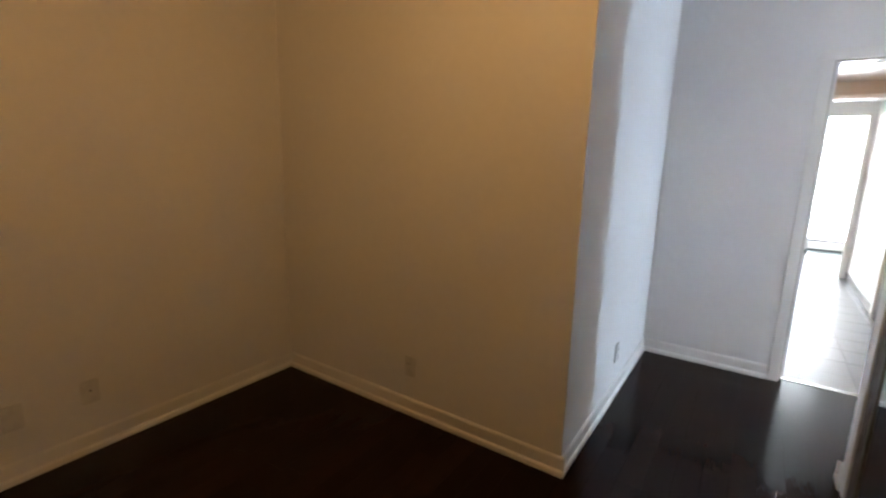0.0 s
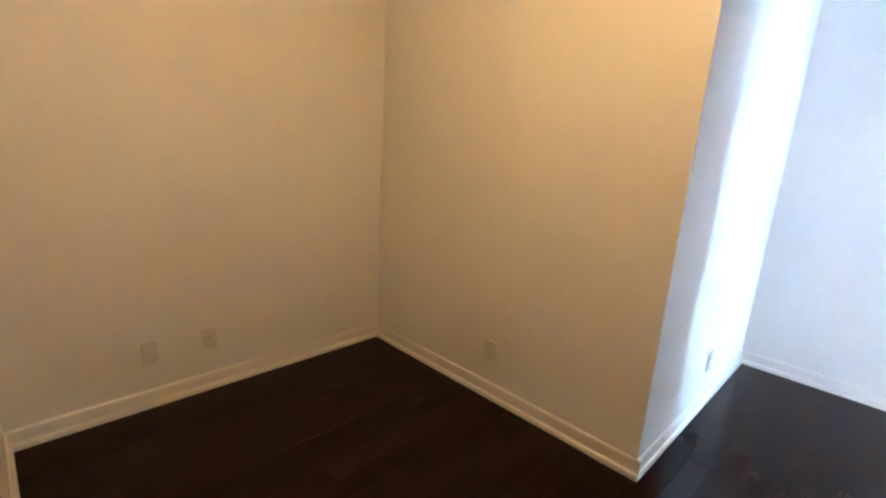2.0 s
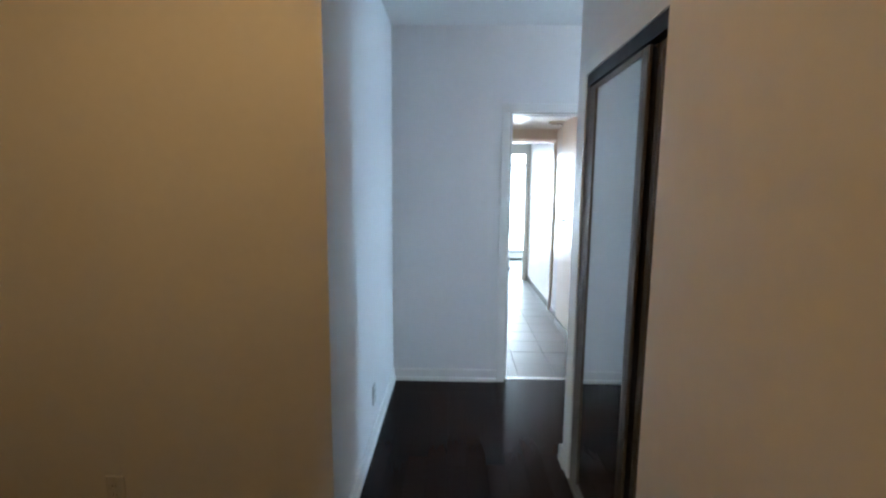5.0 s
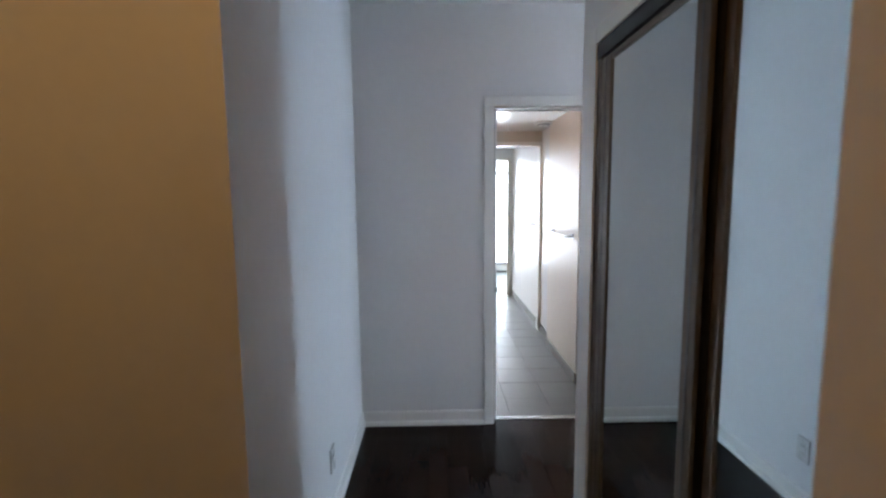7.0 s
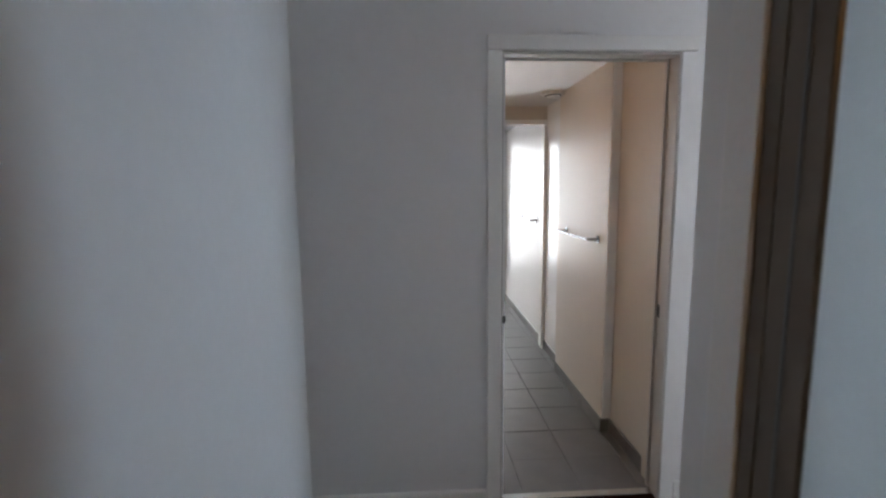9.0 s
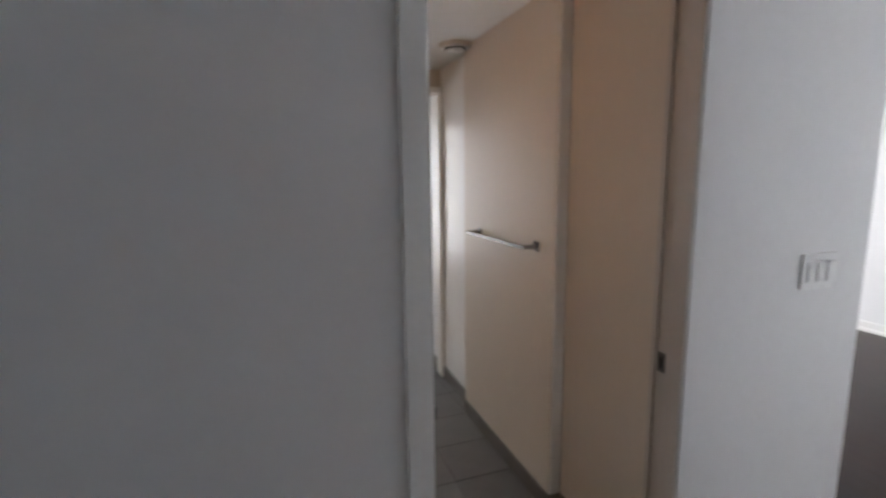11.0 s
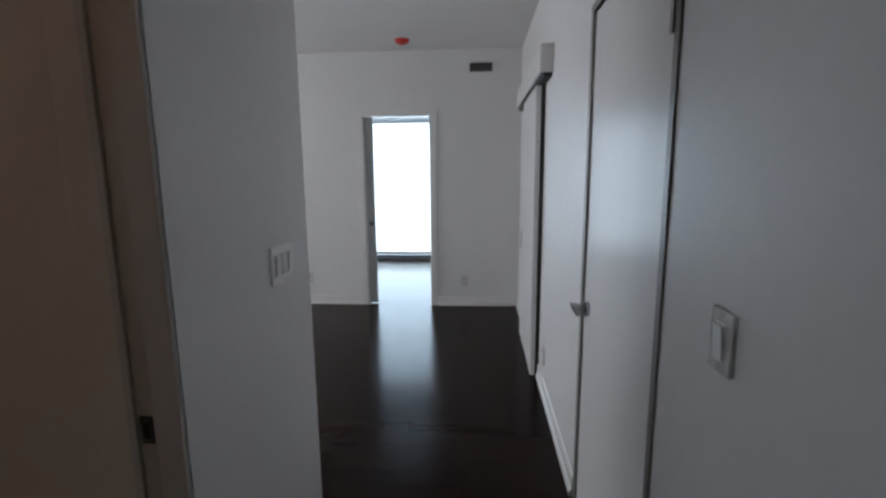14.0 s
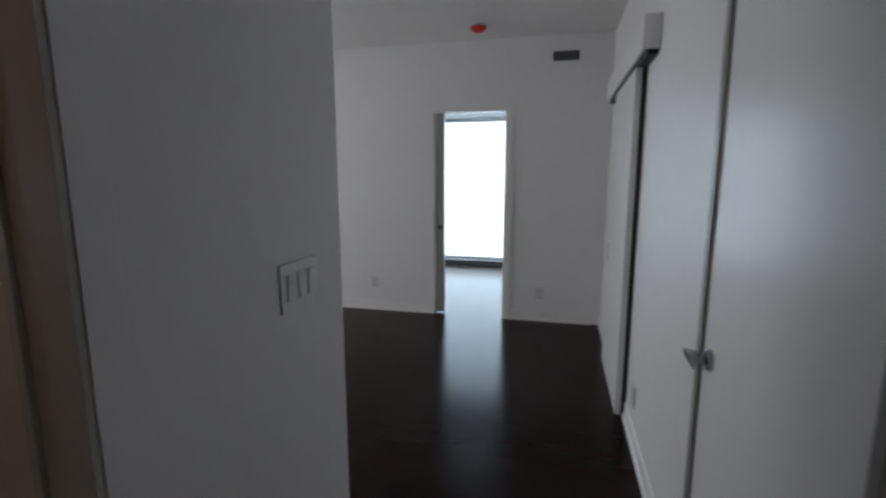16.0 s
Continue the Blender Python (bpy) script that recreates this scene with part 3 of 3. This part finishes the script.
# ---------------- towel bars ----------------
def towel_bar(x, y0, y1, z):
    t = thing("towel_bar", (x, y0, z), "square chrome towel bar on the bath wall", "towel bar", "bath towel bars")
    L = y1 - y0
    for yy in (0.0, L):
        part("rosette", B(((-0.008, yy - 0.022, -0.022), (0.0, yy + 0.022, 0.022)), bevel=0.002), M_DKCHROME, t)
        part("post", B(((-0.062, yy - 0.009, -0.009), (-0.0085, yy + 0.009, 0.009)), bevel=0.002), M_DKCHROME, t)
    part("bar", B(((-0.078, -0.012, -0.008), (-0.0625, L + 0.012, 0.008)), bevel=0.002), M_DKCHROME, t)
    return t


towel_bar(1.60, 0.762, 1.362, 1.172)
towel_bar(1.655, 2.45, 3.05, 1.172)


# ---------------- windows ----------------
def window(name, lo, hi, axis, bars, mat_frame, label):
    """Frame, panes and mullions between lo and hi (horizontal span, height) in the plane axis=value."""
    ax, v = axis

    def q(u0, u1, z0, z1, d0, d1):
        return ((d0, u0, z0), (d1, u1, z1)) if ax == "x" else ((u0, d0, z0), (u1, d1, z1))
    (u0, z0), (u1, z1) = lo, hi
    win = tagged(new(name), label, "window", kind="structure")
    f = 0.05
    for nm, args in (("sill_frame", (u0, u1, z0, z0 + f)), ("head_frame", (u0, u1, z1 - f, z1)), ("side_frame", (u0, u0 + f, z0 + f, z1 - f)), ("side_frame", (u1 - f, u1, z0 + f, z1 - f))):
        part(nm, B(q(*args, v - 0.03, v + 0.03), bevel=0.003), mat_frame, win)
    edges = [u0 + f] + list(bars) + [u1 - f]
    for b in bars:
        part("mullion", B(q(b - 0.02, b + 0.02, z0 + f, z1 - f, v - 0.025, v + 0.025), bevel=0.003), mat_frame, win)
    for a, b in zip(edges[:-1], edges[1:]):
        pane = part("pane", B(q(a + 0.021, b - 0.021, z0 + f + 0.001, z1 - f - 0.001, v - 0.004, v + 0.004)), M_GLASS, win, "clear glass pane")
        pane.visible_shadow = False
    return win


window("window_1", (-1.1, 0.06), (2.5, 2.27), ("x", BX + 0.06), (1.55,), M_FRAME, "floor to ceiling bedroom window full of white daylight")
structure("window_base", B(((BX - 0.06, -1.1, 0.0), (BX + 0.02, 2.5, 0.06)), bevel=0.004), M_SILL, "dark metal window base track", "window sill")
blind = thing("roller_blind", (BX, 0.70, 2.27), "white roller blind cassette above the bedroom window", "blind")
part("cassette", B(((-0.085, -1.85, -0.004), (-0.002, 1.85, 0.058)), bevel=0.006), M_TRIM, blind)
part("bottom_bar", B(((-0.060, -1.80, -0.022), (-0.035, 1.80, -0.0045)), bevel=0.004), M_FRAME, blind)
window("window_2", (2.85, 0.35), (5.35, 2.45), ("y", LIV_N + 0.06), (4.1,), M_FRAME, "wide living room window")
w3 = window("window_3", (0.15, 0.0), (2.5, 2.3), ("y", 6.35), (1.33,), M_FRAME, "tall far room window blown out by daylight")
part("transom", B(((0.2, 6.30, 1.93), (2.45, 6.318, 1.98)), bevel=0.003), M_FRAME, w3)
heater = thing("baseboard_heater", (0.3, 6.16, 0.0), "low white baseboard heater under the window", "heater")
part("body", B(((0, 0, 0.03), (2.0, 0.10, 0.20)), bevel=0.006), M_PLATE, heater)
part("grille", B(((0.02, -0.004, 0.16), (1.98, -0.001, 0.185))), M_DARK, heater)
part("foot", B(((0.02, 0.02, 0.0), (1.98, 0.09, 0.0295))), M_DARK, heater)

# overcast distance outside the windows
structure("backdrop", B(((BX + 55, -90, -40), (BX + 55.2, 90, 60))), M_OUT_EAST, "bright white overcast distance", "backdrop")
structure("backdrop", B(((-90, 62, -40), (90, 62.2, 60))), M_OUT_NORTH, "bright white overcast distance", "backdrop")
structure("ground", B(((-400, -400, -30.2), (400, 400, -30.0))), material("distant_ground", (0.22, 0.23, 0.22), 0.9, vary=0.2, scale=0.05), "distant pale ground far below", "ground")


# ---------------- floor pieces ----------------
def tile_mesh(w, d, h, mat, name):
    """A thin slab with a small chamfer, its top at z = 0."""
    c = 0.0004 if mat is M_OAK else 0.0016
    bm = bmesh.new()
    low = [bm.verts.new(p) for p in ((0, 0, -h), (w, 0, -h), (w, d, -h), (0, d, -h))]
    mid = [bm.verts.new(p) for p in ((0, 0, -c), (w, 0, -c), (w, d, -c), (0, d, -c))]
    top = [bm.verts.new(p) for p in ((c, c, 0), (w - c, c, 0), (w - c, d - c, 0), (c, d - c, 0))]
    for r0, r1 in ((low, mid), (mid, top)):
        for i in range(4):
            bm.faces.new((r0[i], r0[(i + 1) % 4], r1[(i + 1) % 4], r1[i]))
    bm.faces.new(top)
    return mesh_of(name, bm, mat)


# bath tiles: 0.30 m squares
TS = 0.30
tm = tile_mesh(TS - 0.004, TS - 0.004, 0.006, M_TILE, "tile")
for i in range(-4, 3):
    for j in range(0, 14):
        x0, y0 = 0.998 + i * TS, 0.090 + j * TS - 0.02
        if x0 > 1.60 or y0 > 4.1 or x0 < -0.25:
            continue
        if y0 < 0.085:
            y0 = 0.087
        o = new("tile", tm)
        o.parent, o.location = bath_floor, (x0, y0, random.uniform(-0.0006, 0.0004))

# tile skirting along the bath's east wall
for x, y0, y1 in ((1.655, 0.13, 0.63), (1.60, 0.63, 1.585), (1.655, 1.585, 2.124), (1.655, 2.24, 4.0)):
    n = max(1, round((y1 - y0) / 0.30))
    sk = thing("tile_skirting", (x, y0, 0), "dark grey tile skirting along the bath wall", "skirting")
    for k in range(n):
        a, b = (y1 - y0) * k / n, (y1 - y0) * (k + 1) / n
        part("tile", B(((-0.010, a + 0.001, 0.001), (-0.0005, b - 0.001, 0.086)), bevel=0.001), M_TILEBASE, sk)
sk = thing("tile_skirting", (1.60, 0.63, 0), "dark grey tile skirting return on the panel's end", "skirting")
part("tile", B(((-0.010, -0.010, 0.001), (0.044, -0.0005, 0.086)), bevel=0.001), M_TILEBASE, sk)

# hardwood planks run north to south
PW = 0.108
TILT = 0.0007     # boards lie very slightly uneven
lengths = (0.62, 0.86, 1.06, 1.24)
plank_meshes = {L: tile_mesh(PW - 0.0005, L - 0.0005, 0.012, M_OAK, "plank") for L in lengths}
near, far = [], []
x = A_X
while x < E_X + 0.11:
    w = min(PW, E_X + 0.11 - x)
    low = (-5.4 if x < 0.95 else -2.4) if x < 1.7 else F_Y - 0.05
    y = low + random.uniform(-0.9, 0.0)
    top = (B_Y + 0.05 if x < -0.10 else 0.044) if x < D_X - 0.05 else LIV_N
    while y < top:
        L = random.choice(lengths)
        full = w > PW - 0.001 and y > low and y + L < top
        if full and -1.9 < x < 4.2 and y > -3.9 and y < 0.2 and len(near) < 300:
            near.append((x, y, L))
        else:
            far.append((x, max(y, low), min(w, PW) - 0.0005, min(y + L, top) - max(y, low) - 0.0005))
        y += L
    x += PW
bm = bmesh.new()
for x, y, w, L in far:
    if L <= 0.004 or w <= 0.004:
        continue
    c, tilt = 0.0004, random.gauss(0, TILT)
    mid = [bm.verts.new((x + p[0], y + p[1], -c + p[0] * tilt)) for p in ((0, 0), (w, 0), (w, L), (0, L))]
    top = [bm.verts.new((x + p[0], y + p[1], p[0] * tilt)) for p in ((c, c), (w - c, c), (w - c, L - c), (c, L - c))]
    for i in range(4):
        bm.faces.new((mid[i], mid[(i + 1) % 4], top[(i + 1) % 4], top[i]))
    bm.faces.new(top)
rest = part("planks", bm, M_OAK, floor_ob, "dark espresso hardwood planks")
rest["kind"] = "stuff"
bm = bmesh.new()
x = E_X + 0.112
while x < BX + 0.02:
    y = -1.6 + random.uniform(-0.9, 0.0)
    while y < 2.9:
        L = random.choice(lengths)
        a, b = max(y, -1.6), min(y + L, 2.9)
        if b - a > 0.01:
            block(bm, (x, a, -0.011), (min(x + PW, BX + 0.03) - 0.0005, b - 0.0005, 0.0))
        y += L
    x += PW
rest = part("planks", bm, M_OAK, bed_floor, "dark espresso hardwood planks")
rest["kind"] = "stuff"
for x, y, L in near:
    o = new("plank", plank_meshes[L])
    o.parent = floor_ob
    o.location = (x, y, 0)
    o.rotation_euler = (0, random.gauss(0, TILT), 0)
